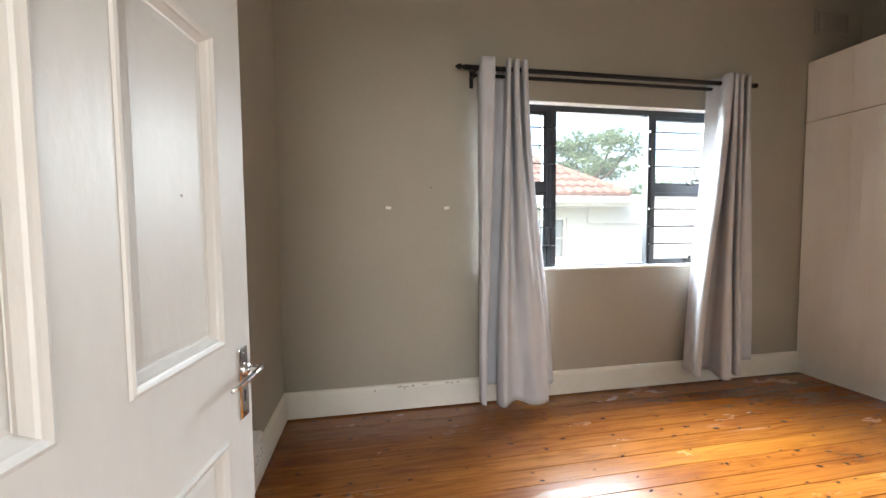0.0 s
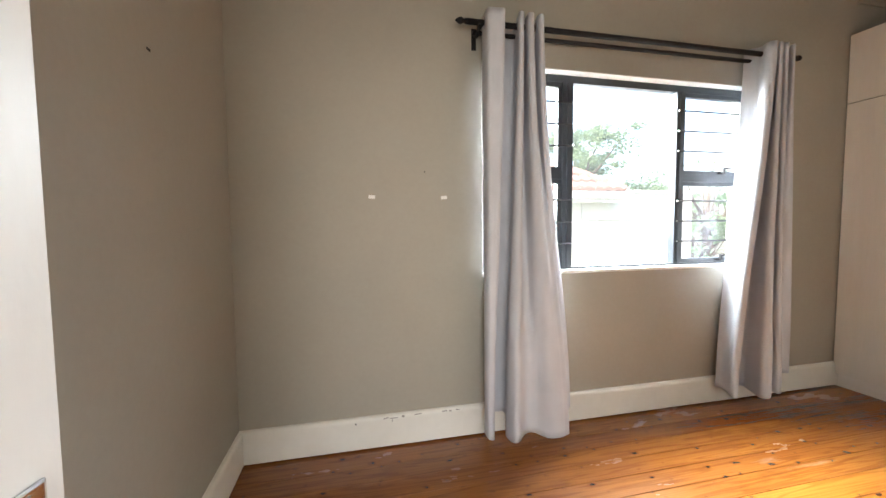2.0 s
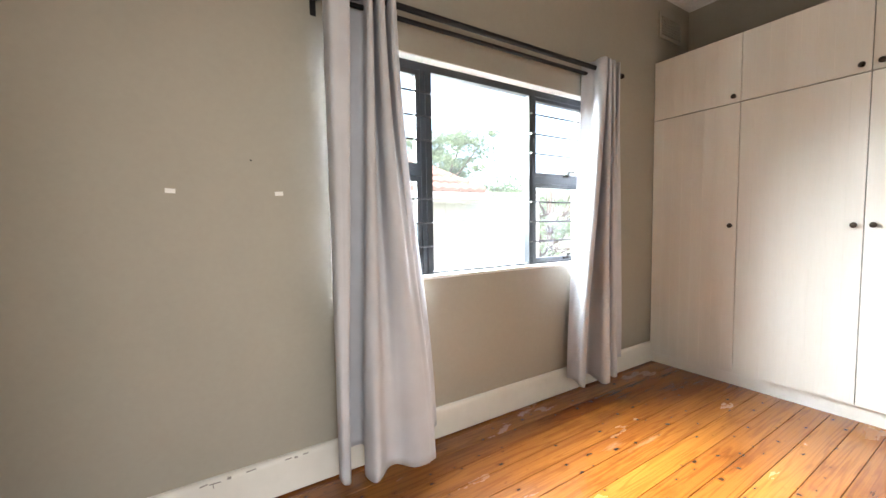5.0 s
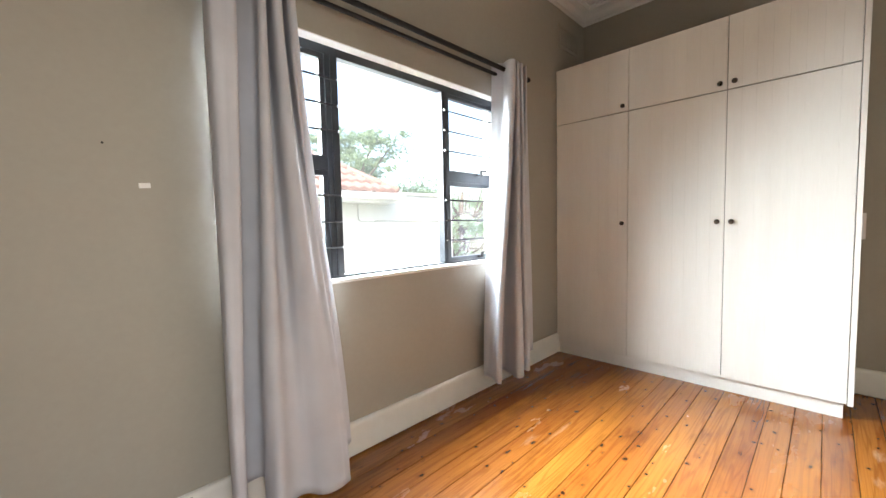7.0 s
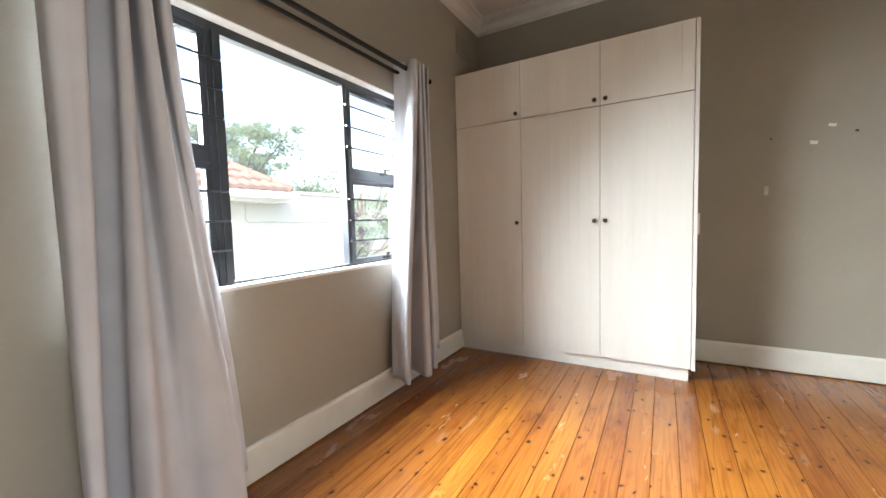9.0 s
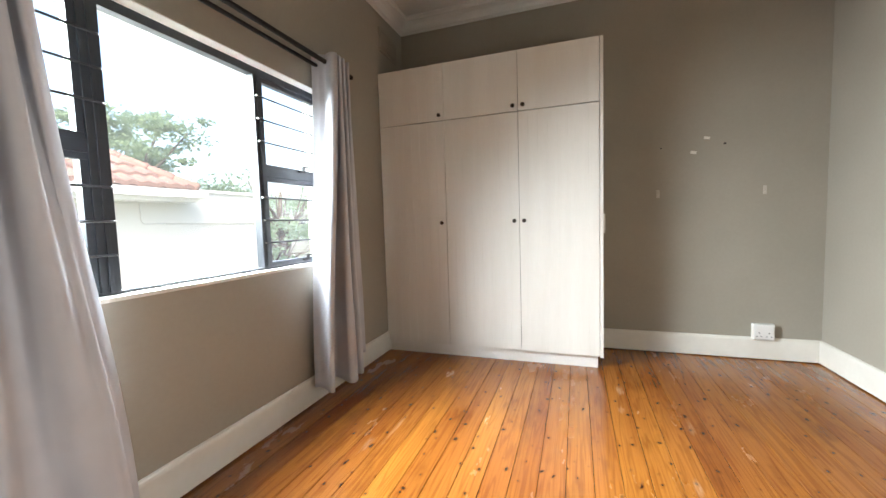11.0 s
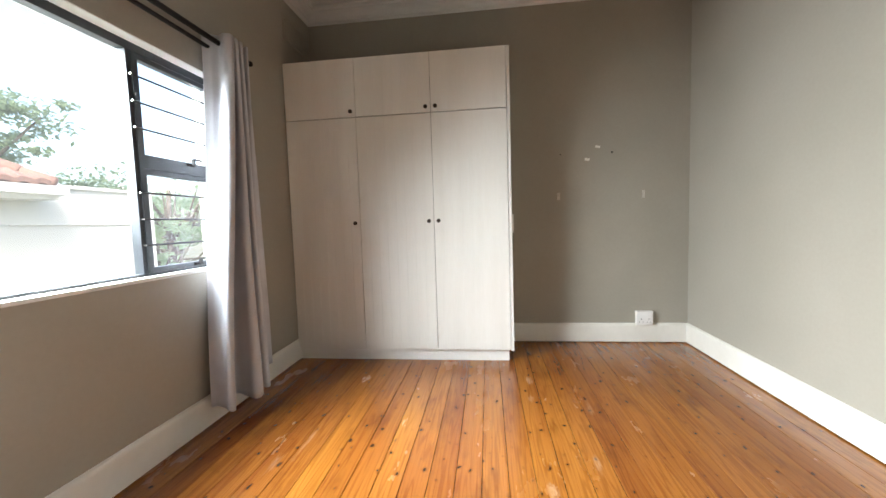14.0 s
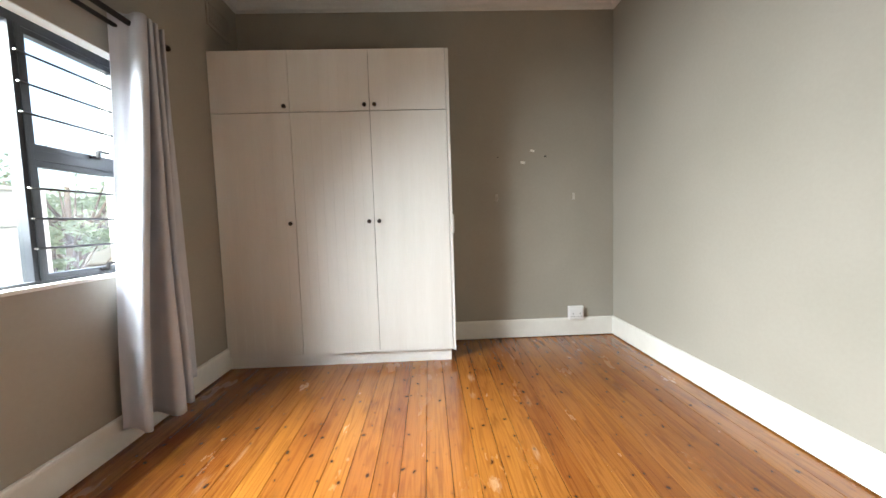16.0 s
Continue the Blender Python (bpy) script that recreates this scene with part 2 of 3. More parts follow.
nt.links.new(leaf_mix.outputs[0], nt.nodes["Material Output"].inputs[0])
GRASS = surface("dry_lawn", (0.10, 0.10, 0.06), (0.17, 0.16, 0.11), 0.6, 18, (0.9, 0.95), 0.4)
CHIP = surface("bare_plaster", (0.22, 0.2, 0.18), (0.36, 0.33, 0.3), 60, 300, (0.8, 0.9), 0.4)
HOOKMAT = surface("clear_grey_plastic", (0.46, 0.43, 0.38), (0.56, 0.53, 0.48), 20, 120, (0.3, 0.45), 0.05)
FILLER = surface("wall_filler", (0.70, 0.68, 0.62), (0.80, 0.78, 0.73), 12, 80, (0.7, 0.8), 0.2)


# ---- mesh helpers ----
def box(bm, x0, y0, z0, x1, y1, z1, bevel=0.0):
    vs = [bm.verts.new((x, y, z)) for x in (x0, x1) for y in (y0, y1) for z in (z0, z1)]
    fs = [bm.faces.new([vs[i] for i in q]) for q in ((0, 1, 3, 2), (4, 6, 7, 5), (0, 4, 5, 1), (2, 3, 7, 6), (0, 2, 6, 4), (1, 5, 7, 3))]
    if bevel:
        es = list({e for f in fs for e in f.edges})
        bmesh.ops.bevel(bm, geom=es, offset=bevel, segments=2, affect="EDGES", profile=0.6)
    return bm


def boxes(*rows, bevel=0.0):
    bm = bmesh.new()
    for r in rows:
        box(bm, *r, bevel=bevel)
    bmesh.ops.recalc_face_normals(bm, faces=bm.faces)
    return bm


def lathe(profile, n=20, axis="Z", at=(0, 0, 0)):
    """A turned body: (radius, height) rows round an axis."""
    bm = bmesh.new()
    rings = []
    for r, h in profile:
        ring = []
        for i in range(n):
            a = 2 * math.pi * i / n
            c, s = r * math.cos(a), r * math.sin(a)
            p = {"Z": (c, s, h), "X": (h, c, s), "Y": (s, h, c)}[axis]
            ring.append(bm.verts.new(Vector(p) + Vector(at)))
        rings.append(ring)
    for a, b in zip(rings, rings[1:]):
        for i in range(n):
            bm.faces.new((a[i], a[(i + 1) % n], b[(i + 1) % n], b[i]))
    bm.faces.new(rings[0][::-1])
    bm.faces.new(rings[-1])
    bmesh.ops.recalc_face_normals(bm, faces=bm.faces)
    return bm


def tube(points, radius, n=10, taper=1.0):
    bm = bmesh.new()
    rings = []
    pts = [Vector(p) for p in points]
    for k, p in enumerate(pts):
        d = (pts[min(k + 1, len(pts) - 1)] - pts[max(k - 1, 0)]).normalized()
        side = d.cross(Vector((0, 0, 1)) if abs(d.z) < 0.9 else Vector((1, 0, 0))).normalized()
        up = side.cross(d)
        r = radius * (1 + (taper - 1) * k / max(1, len(pts) - 1))
        rings.append([bm.verts.new(p + r * (math.cos(2 * math.pi * i / n) * side + math.sin(2 * math.pi * i / n) * up)) for i in range(n)])
    for a, b in zip(rings, rings[1:]):
        for i in range(n):
            bm.faces.new((a[i], a[(i + 1) % n], b[(i + 1) % n], b[i]))
    bm.faces.new(rings[0][::-1])
    bm.faces.new(rings[-1])
    bmesh.ops.recalc_face_normals(bm, faces=bm.faces)
    return bm


def extrude_profile(profile, a, b):
    """A moulding: a closed outline of (out, up) swept straight from a to b; out lies to the left of the way."""
    a, b = Vector(a), Vector(b)
    d = (b - a).normalized()
    out = Vector((-d.y, d.x, 0))
    bm = bmesh.new()
    r = [[bm.verts.new(p + out * o + Vector((0, 0, u))) for o, u in profile] for p in (a, b)]
    n = len(profile)
    for i in range(n):
        bm.faces.new((r[0][i], r[0][(i + 1) % n], r[1][(i + 1) % n], r[1][i]))
    bm.faces.new(r[0][::-1])
    bm.faces.new(r[1])
    bmesh.ops.recalc_face_normals(bm, faces=bm.faces)
    return bm


def mesh_of(name, bm, mat, smooth=False):
    me = bpy.data.meshes.new(name)
    bm.to_mesh(me)
    bm.free()
    if mat:
        me.materials.append(mat)
    if smooth:
        for p in me.polygons:
            p.use_smooth = True
    return me


def part(name, bm, mat, parent=None, label="", smooth=False):
    ob = new(name, mesh_of(name, bm, mat, smooth))
    if parent:
        ob.parent = parent
    return tagged(ob, label)


def thing(name, label, category, group="", at=None):
    ob = new(name)
    if at:
        ob.matrix_basis = at
    return tagged(ob, label, category, group)


def structure(name, bm, mat, label, smooth=False):
    return tagged(part(name, bm, mat, smooth=smooth), label, kind="structure")


# ---- the room ----
XW, XE, YS, YN = -0.502, 4.323, -0.687, 2.966
ZC = 3.38
OX0, OX1, OZ0, OZ1 = 0.864, 2.94, 0.968, 2.228
YO = YN + 0.217
YD0, YD1 = 0.20, 0.42
DX0, DX1 = -0.33, 0.55

structure("wall_north", boxes((XW, YN, -0.1, XE, YO, OZ0), (XW, YN, OZ1, XE, YO, ZC), (XW, YN, OZ0, OX0, YO, OZ1), (OX1, YN, OZ0, XE, YO, OZ1)), WALL, "taupe painted plaster wall with the window")
structure("wall_east", boxes((XE, YS - 0.2, -0.1, XE + 0.2, YO, ZC)), WALL, "taupe painted plaster wall behind the cupboard")
structure("wall_south", boxes((0.75, YS - 0.2, -0.1, XE, YS, ZC)), WALL, "plain taupe painted plaster wall")
structure("wall_west", boxes((XW - 0.2, YD1, -0.1, XW, YO, ZC)), WALL, "taupe painted plaster wall beside the door")
structure("wall_entry", boxes((XW - 0.2, YD0, -0.1, DX0 - 0.03, YD1, ZC), (DX1 + 0.03, YS - 0.2, -0.1, 0.75, YD1, ZC), (DX0 - 0.03, YD0, 2.09, DX1 + 0.03, YD1, ZC)), WALL, "taupe painted wall with the doorway")
# unseen hall; its far opening is invented to let the fill lamp in
structure("wall_hall", boxes((-1.0, -1.7, -0.1, 0.75, -1.5, 0.9), (-1.0, -1.7, 2.2, 0.75, -1.5, ZC), (0.52, -1.7, 0.9, 0.75, -1.5, 2.2), (-1.2, -1.7, -0.1, -1.0, YD0, ZC), (DX1 + 0.03, -1.5, -0.1, 0.75, YS - 0.2, ZC), (-1.0, YD0, -0.1, XW - 0.2, YD1, ZC)), WALL, "plain painted hall walls, unseen, with an opening added for the fill lamp")
structure("ceiling", boxes((-1.2, -1.7, ZC, XE + 0.2, YO, ZC + 0.15)), CEIL, "white painted ceiling")

trim = structure("door_frame", boxes((DX0 - 0.03, YD0 - 0.01, 0, DX0, YD1 + 0.01, 2.06), (DX1, YD0 - 0.01, 0, DX1 + 0.03, YD1 + 0.01, 2.06), (DX0 - 0.03, YD0 - 0.01, 2.06, DX1 + 0.03, YD1 + 0.01, 2.09)), WHITE, "white painted wooden door frame")

SK = [(0, 0.010), (0.021, 0.010), (0.022, 0.168), (0.019, 0.180), (0.012, 0.188), (0, 0.191)]
for a, b in (((XE, YN - 0.0, 0), (XW, YN, 0)), ((XW, YN - 0.023, 0), (XW, YD1, 0)), ((XE, YS + 0.023, 0), (XE, 1.03, 0)), ((0.75, YS, 0), (XE, YS, 0))):
    structure("baseboard", extrude_profile(SK, a, b), SKIRT, "tall cream-white painted wooden skirting board, scuffed")

CO = [(0, 0), (0.006, 0), (0.012, 0.012), (0.028, 0.02), (0.034, 0.045), (0.055, 0.075), (0.085, 0.092), (0.1, 0.096), (0.106, 0.112), (0.125, 0.118), (0.125, 0.135), (0, 0.135)]
ZK = 3.25
for a, b in (((XE, YN, ZK), (XW, YN, ZK)), ((XW, YN, ZK), (XW, YD1, ZK)), ((XE, YS, ZK), (XE, YN, ZK)), ((0.75, YS, ZK), (XE, YS, ZK))):
    structure("cornice", extrude_profile(CO, a, b), CEIL, "white moulded plaster cornice")

# ---- the window ----
# unseen face, given the darker taupe to bounce less lamplight onto the neighbour
structure("outer_plaster", boxes((XW - 0.2, YO, -0.1, XE + 0.2, YO + 0.012, OZ0), (XW - 0.2, YO, OZ1, XE + 0.2, YO + 0.012, ZC + 0.15), (XW - 0.2, YO, OZ0, OX0, YO + 0.012, OZ1), (OX1, YO, OZ0, XE + 0.2, YO + 0.012, OZ1)), WALL, "unseen outer face of the house, taupe to cut bounced light")
structure("outer_reveal", boxes((OX1 - 0.006, 3.086, OZ0, OX1 - 0.0005, YO, OZ1), (OX0 + 0.0005, 3.086, OZ0, OX0 + 0.006, YO, OZ1), (OX0 + 0.006, 3.086, OZ1 - 0.006, OX1 - 0.006, YO, OZ1 - 0.0005)), RENDER, "white plaster outside the window")
win = tagged(new("window_1"), "charcoal aluminium window with a fixed pane between two opening lights", kind="structure")
YF0, YF1 = 3.035, 3.085
part("window_reveal", boxes((OX0, YN - 0.001, OZ1 - 0.006, OX1, YF0, OZ1 - 0.0005), (OX0, YN - 0.001, OZ0 + 0.006, OX0 + 0.006, YF0, OZ1 - 0.006), (OX1 - 0.006, YN - 0.001, OZ0 + 0.006, OX1, YF0, OZ1 - 0.006)), WHITE, win, "white painted reveal")
part("window_sill", boxes((OX0, YN - 0.006, OZ0 + 0.0005, OX1, YF0, OZ0 + 0.02), bevel=0.004), WHITE, win, "white painted sill")
part("window_frame", boxes((OX0, YF0, OZ1 - 0.05, OX1, YF1, OZ1), (OX0, YF0, OZ0 + 0.0, OX1, YF1, OZ0 + 0.034), (OX0, YF0, OZ0 + 0.034, OX0 + 0.045, YF1, OZ1 - 0.05), (OX1 - 0.045, YF0, OZ0 + 0.034, OX1, YF1, OZ1 - 0.05), bevel=0.002), ALU, win)
for x0, x1 in ((1.428, 1.503), (2.297, 2.357)):
    part("mullion", boxes((x0, YF0 - 0.004, OZ0 + 0.034, x1, YF1, OZ1 - 0.05), ((x0 + x1) / 2 - 0.008, YF0 - 0.012, OZ0 + 0.034, (x0 + x1) / 2 + 0.008, YF0 - 0.004, OZ1 - 0.05), bevel=0.002), ALU, win)


def window_light(x0, x1):
    part("transom", boxes((x0, YF0 - 0.002, 1.57, x1, YF1, 1.62), bevel=0.002), ALU, win)
    for z0, z1 in ((OZ0 + 0.034, 1.57), (1.62, OZ1 - 0.05)):
        w = 0.028
        sash = part("sash", boxes((x0, YF0 + 0.004, z0, x1, YF1 - 0.006, z0 + w), (x0, YF0 + 0.004, z1 - w, x1, YF1 - 0.006, z1), (x0, YF0 + 0.004, z0 + w, x0 + w * 0.6, YF1 - 0.006, z1 - w), (x1 - w, YF0 + 0.004, z0 + w, x1, YF1 - 0.006, z1 - w), bevel=0.002), ALU, win)
        p = part("pane", boxes((x0 + w * 0.6, 3.058, z0 + w, x1 - w, 3.062, z1 - w)), GLASS, sash, "clear glass")
        p.visible_shadow = False
        xm = x0 + 0.62 * (x1 - x0)
        part("latch", boxes((xm - 0.03, YF0 - 0.012, z0 + 0.008, xm + 0.03, YF0 + 0.004, z0 + 0.024), (xm - 0.008, YF0 - 0.03, z0 + 0.012, xm + 0.006, YF0 - 0.012, z0 + 0.05), (xm - 0.008, YF0 - 0.036, z0 + 0.04, xm + 0.06, YF0 - 0.024, z0 + 0.052), bevel=0.002), ROD, sash, "black stay latch")


window_light(OX0 + 0.045, 1.428)
window_light(2.357, OX1 - 0.045)
pane = part("pane", boxes((1.503, 3.058, OZ0 + 0.034, 2.297, 3.062, OZ1 - 0.05)), GLASS, win, "large clear glass pane")
pane.visible_shadow = False
for x0, x1, xb in ((OX0 + 0.007, 1.49, 1.487), (2.30, OX1 - 0.007, 2.303)):
    for z in (2.049, 1.913, 1.777, 1.436, 1.295, 1.155):
        bar = part("burglar_bar", tube([(x0, 3.018, z), (x1, 3.018, z)], 0.0055, 8), BARSTEEL, win, "thin dark steel burglar bar", True)
        part("bolt", lathe([(0.003, 3.024), (0.0052, 3.02), (0.0052, 3.011), (0.003, 3.008)], 6, "Y", (xb, 0, z)), CHROME, bar, "bright bolt head")


# ---- the door ----
def panelled_door():
    """Leaf along +x from the hinge, its seen face at y=0 towards -y."""
    W, Hh, T = 0.86, 2.04, 0.042
    d = tagged(new("door_1"), "white painted panelled wooden door standing open against the wall", "door", kind="structure")
    ang = math.atan2(1.285 - 0.43, -0.2005 + 0.314)
    d.matrix_basis = pose(-0.314, 0.43, 0.008, 0, 0, math.degrees(ang))
    px = ((0.112, 0.362), (0.473, 0.743))
    pz = ((0.20, 0.826), (1.035, 1.692))
    rows = []
    for x0, x1 in ((0, px[0][0]), (px[0][1], px[1][0]), (px[1][1], W)):
        rows.append((x0, 0, 0, x1, T, Hh))
    for x0, x1 in px:
        for z0, z1 in ((0, pz[0][0]), (pz[0][1], pz[1][0]), (pz[1][1], Hh)):
            rows.append((x0, 0, z0, x1, T, z1))
    part("leaf", boxes(*rows), DOORWHITE, d)
    for x0, x1 in px:
        for z0, z1 in pz:
            bm = bmesh.new()
            prof = ((0, 0.0), (0.003, -0.004), (0.008, -0.0055), (0.013, -0.002), (0.017, 0.0), (0.02, 0.004), (0.03, 0.012), (0.034, 0.013), (0.035, 0.0145), (0.046, 0.0125), (0.048, 0.012))
            rings = []
            for o, y in prof:
                rings.append([bm.verts.new(p) for p in ((x0 + o, y, z0 + o), (x1 - o, y, z0 + o), (x1 - o, y, z1 - o), (x0 + o, y, z1 - o))])
            for a, b in zip(rings, rings[1:]):
                for i in range(4):
                    bm.faces.new((a[i], a[(i + 1) % 4], b[(i + 1) % 4], b[i]))
            bm.faces.new(rings[-1])
            bmesh.ops.recalc_face_normals(bm, faces=bm.faces)
            box(bm, x0, 0.02, z0, x1, T - 0.008, z1)
            part("panel", bm, DOORWHITE, d)
    plate = part("lock_plate", boxes((0.796, -0.006, 0.842, 0.836, 0.0, 1.010), bevel=0.004), CHROME, d, "chrome lever lock plate")
    for z in (0.998, 0.854):
        part("screw", lathe([(0.0045, -0.0085), (0.0045, -0.005)], 10, "Y", (0.816, 0, z)), CHROME, plate, smooth=False)
    part("keyhole", boxes((0.8125, -0.0068, 0.880, 0.8195, -0.0055, 0.908), bevel=0.0), HOLE, plate, "dark keyhole")
    lever = tube([(0.816, -0.004, 0.957), (0.816, -0.026, 0.958), (0.815, -0.040, 0.961), (0.806, -0.049, 0.965), (0.785, -0.051, 0.966), (0.758, -0.048, 0.962), (0.728, -0.043, 0.957), (0.694, -0.038, 0.955)], 0.0098, 12, 0.6)
    part("lever", lever, CHROME, d, "curved chrome lever handle", True)
    part("rose", lathe([(0.013, -0.018), (0.016, -0.013), (0.018, -0.004)], 16, "Y", (0.816, 0, 0.957)), CHROME, d, smooth=True)
    part("paint_chip", boxes((0.633, 0.0110, 1.349, 0.639, 0.0119, 1.354)), CHIP, d, "tiny chip in the paint")
    for z in (0.25, 1.75):
        part("hinge", lathe([(0.008, -0.05), (0.008, 0.05)], 10, "Z", (-0.004, 0.0, z)), CHROME, d, smooth=True)
    return d


panelled_door()


# ---- curtains and rod ----
def smooth_path(points, n):
    pts = [Vector((x, y, 0)) for x, y in points]
    pts = [2 * pts[0] - pts[1]] + pts + [2 * pts[-1] - pts[-2]]
    out = []
    m = len(points) - 1
    for k in range(n + 1):
        u = min(k / n * m, m - 1e-6)
        i = int(u)
        f = u - i
        a, b, c, d = pts[i:i + 4]
        out.append(0.5 * (2 * b + (c - a) * f + (2 * a - 5 * b + 4 * c - d) * f * f + (3 * b - a - 3 * c + d) * f ** 3))
    return out


def curtain(top, bottom, z1, z0, label, seed, lean):
    c = thing("curtain", label, "curtain", "curtains at the window")
    nu, nv = 264, 60
    a, b = (smooth_path([(x - lean * max(0.0, 2.85 - y), y) for x, y in row], nu) for row in (top, bottom))
    bm = bmesh.new()
    grid = []
    for j in range(nv + 1):
        v = j / nv
        w = 0.25 * v + 0.75 * (v * v * (3 - 2 * v))
        row = []
        for i in range(nu + 1):
            p = a[i].lerp(b[i], w)
            ripple = 0.006 * noise.noise(Vector((i * 0.05, v * 3.0, seed)))
            z = z1 + (z0(i / nu) + 0.05 - z1) * v
            row.append(bm.verts.new((p.x + ripple, p.y + ripple * 1.5, z)))
        grid.append(row)
    for j in range(nv):
        for i in range(nu):
            bm.faces.new((grid[j][i], grid[j][i + 1], grid[j + 1][i + 1], grid[j + 1][i]))
    ob = part("cloth", bm, CLOTH, c, smooth=True)
    so = ob.modifiers.new("thickness", "SOLIDIFY")
    so.thickness = 0.003
    # eyelets where the cloth crosses the rod
    for i in range(nu):
        if (a[i].y - ROD_Y) * (a[i + 1].y - ROD_Y) < 0:
            d = (a[i + 1] - a[i]).normalized()
            bm = lathe([(0.024, -0.004), (0.03, -0.004), (0.03, 0.004), (0.024, 0.004)], 20, "X")
            ang = math.atan2(-d.x, d.y)
            bmesh.ops.transform(bm, verts=bm.verts, matrix=pose(a[i].x, ROD_Y, ROD_Z, 0, 0, math.degrees(ang)))
            part("eyelet", bm, CHROME, c, "metal eyelet ring", True)
    return c


ROD_Y, ROD_Z = 2.85, 2.385
curtain([(0.852, 2.915), (0.842, 2.87), (0.858, 2.785), (0.90, 2.77), (0.952, 2.775), (0.94, 2.89), (0.95, 2.93), (1.04, 2.935), (1.045, 2.88), (1.034, 2.79), (1.048, 2.77), (1.066, 2.80), (1.066, 2.925), (1.098, 2.925), (1.088, 2.79), (1.108, 2.77), (1.124, 2.80), (1.124, 2.925), (1.156, 2.92), (1.150, 2.79), (1.172, 2.775), (1.188, 2.82), (1.198, 2.91)],
        [(0.850, 2.86), (0.838, 2.80), (0.850, 2.755), (0.868, 2.74), (0.888, 2.76), (0.872, 2.88), (0.885, 2.925), (0.985, 2.93), (0.99, 2.86), (0.962, 2.77), (0.995, 2.70), (1.03, 2.685), (1.07, 2.73), (1.11, 2.745), (1.15, 2.735), (1.20, 2.70), (1.25, 2.68), (1.30, 2.665), (1.332, 2.685), (1.312, 2.83), (1.335, 2.88), (1.37, 2.875), (1.412, 2.885)],
        2.428, lambda u: 0.036 + 0.045 * max(0, min(1, (0.40 - u) * 12)) * (u > 0.2) + 0.05 * max(0, min(1, (u - 0.82) * 20)) + 0.010 * math.sin(u * 25), "pale lilac-grey blockout curtain with eyelets, hanging just above the floor", 1.0, 0.3)
curtain([(2.722, 2.925), (2.75, 2.895), (2.782, 2.86), (2.81, 2.80), (2.86, 2.772), (2.884, 2.79), (2.872, 2.90), (2.91, 2.93), (2.918, 2.88), (2.898, 2.79), (2.915, 2.772), (2.932, 2.79), (2.928, 2.91), (2.955, 2.925), (2.944, 2.79), (2.96, 2.772), (2.976, 2.79), (2.966, 2.91), (3.01, 2.935), (3.016, 2.88), (3.010, 2.80), (3.03, 2.78), (3.05, 2.82)],
        [(2.565, 2.915), (2.572, 2.87), (2.59, 2.82), (2.61, 2.785), (2.64, 2.765), (2.664, 2.785), (2.648, 2.89), (2.72, 2.93), (2.80, 2.91), (2.80, 2.82), (2.85, 2.75), (2.91, 2.735), (2.945, 2.76), (2.935, 2.87), (2.972, 2.90), (2.962, 2.79), (3.0, 2.75), (3.036, 2.77), (3.022, 2.88), (3.06, 2.92), (3.09, 2.915), (3.13, 2.895), (3.168, 2.87)],
        2.445, lambda u: 0.085 + 0.045 * max(0, min(1, (u - 0.81) * 20)) - 0.028 * math.sin(u * math.pi) + 0.008 * math.sin(u * 21), "pale lilac-grey blockout curtain with eyelets, gathered beside the cupboard", 5.0, 1.0)

rail = thing("curtain_rail", "double black metal curtain rod with turned end finials", "curtain rod")
part("front_rod", tube([(0.74, ROD_Y, ROD_Z), (3.07, ROD_Y, ROD_Z + 0.01)], 0.016, 16), ROD, rail, smooth=True)
part("back_rod", tube([(0.79, 2.905, 2.356), (3.03, 2.905, 2.368)], 0.0125, 12), ROD, rail, smooth=True)
FIN = [(0.006, 0), (0.015, 0.004), (0.015, 0.014), (0.009, 0.018), (0.012, 0.026), (0.019, 0.036), (0.017, 0.048), (0.009, 0.062), (0.003, 0.07)]
part("finial", lathe([(r, -h) for r, h in FIN], 16, "X", (0.745, ROD_Y, ROD_Z)), ROD, rail, smooth=True)
part("finial", lathe(FIN, 16, "X", (3.055, ROD_Y, ROD_Z + 0.01)), ROD, rail, smooth=True)
for x, z in ((0.815, ROD_Z), (2.98, ROD_Z + 0.009)):
    part("bracket", boxes((x - 0.014, YN - 0.006, z - 0.10, x + 0.014, YN, z + 0.02), (x - 0.007, ROD_Y - 0.005, z - 0.032, x + 0.007, YN - 0.006, z - 0.018), (x - 0.012, ROD_Y - 0.02, z - 0.026, x + 0.012, ROD_Y + 0.02, z - 0.013), (x - 0.009, 2.885, z - 0.05, x + 0.009, 2.925, z - 0.032), bevel=0.002), ROD, rail)


# ---- the built-in cupboard ----
def knob(parent, x, y, z):
    k = part("knob", lathe([(0.008, 0.0), (0.007, -0.010), (0.010, -0.014), (0.0165, -0.019), (0.0175, -0.025), (0.014, -0.030), (0.007, -0.033)], 18, "X", (x, y, z)), KNOB, parent, "dark bronze round knob", True)
    part("knob_back", lathe([(0.012, 0.0), (0.012, -0.003)], 16, "X", (x, y, z)), KNOB, k, smooth=True)


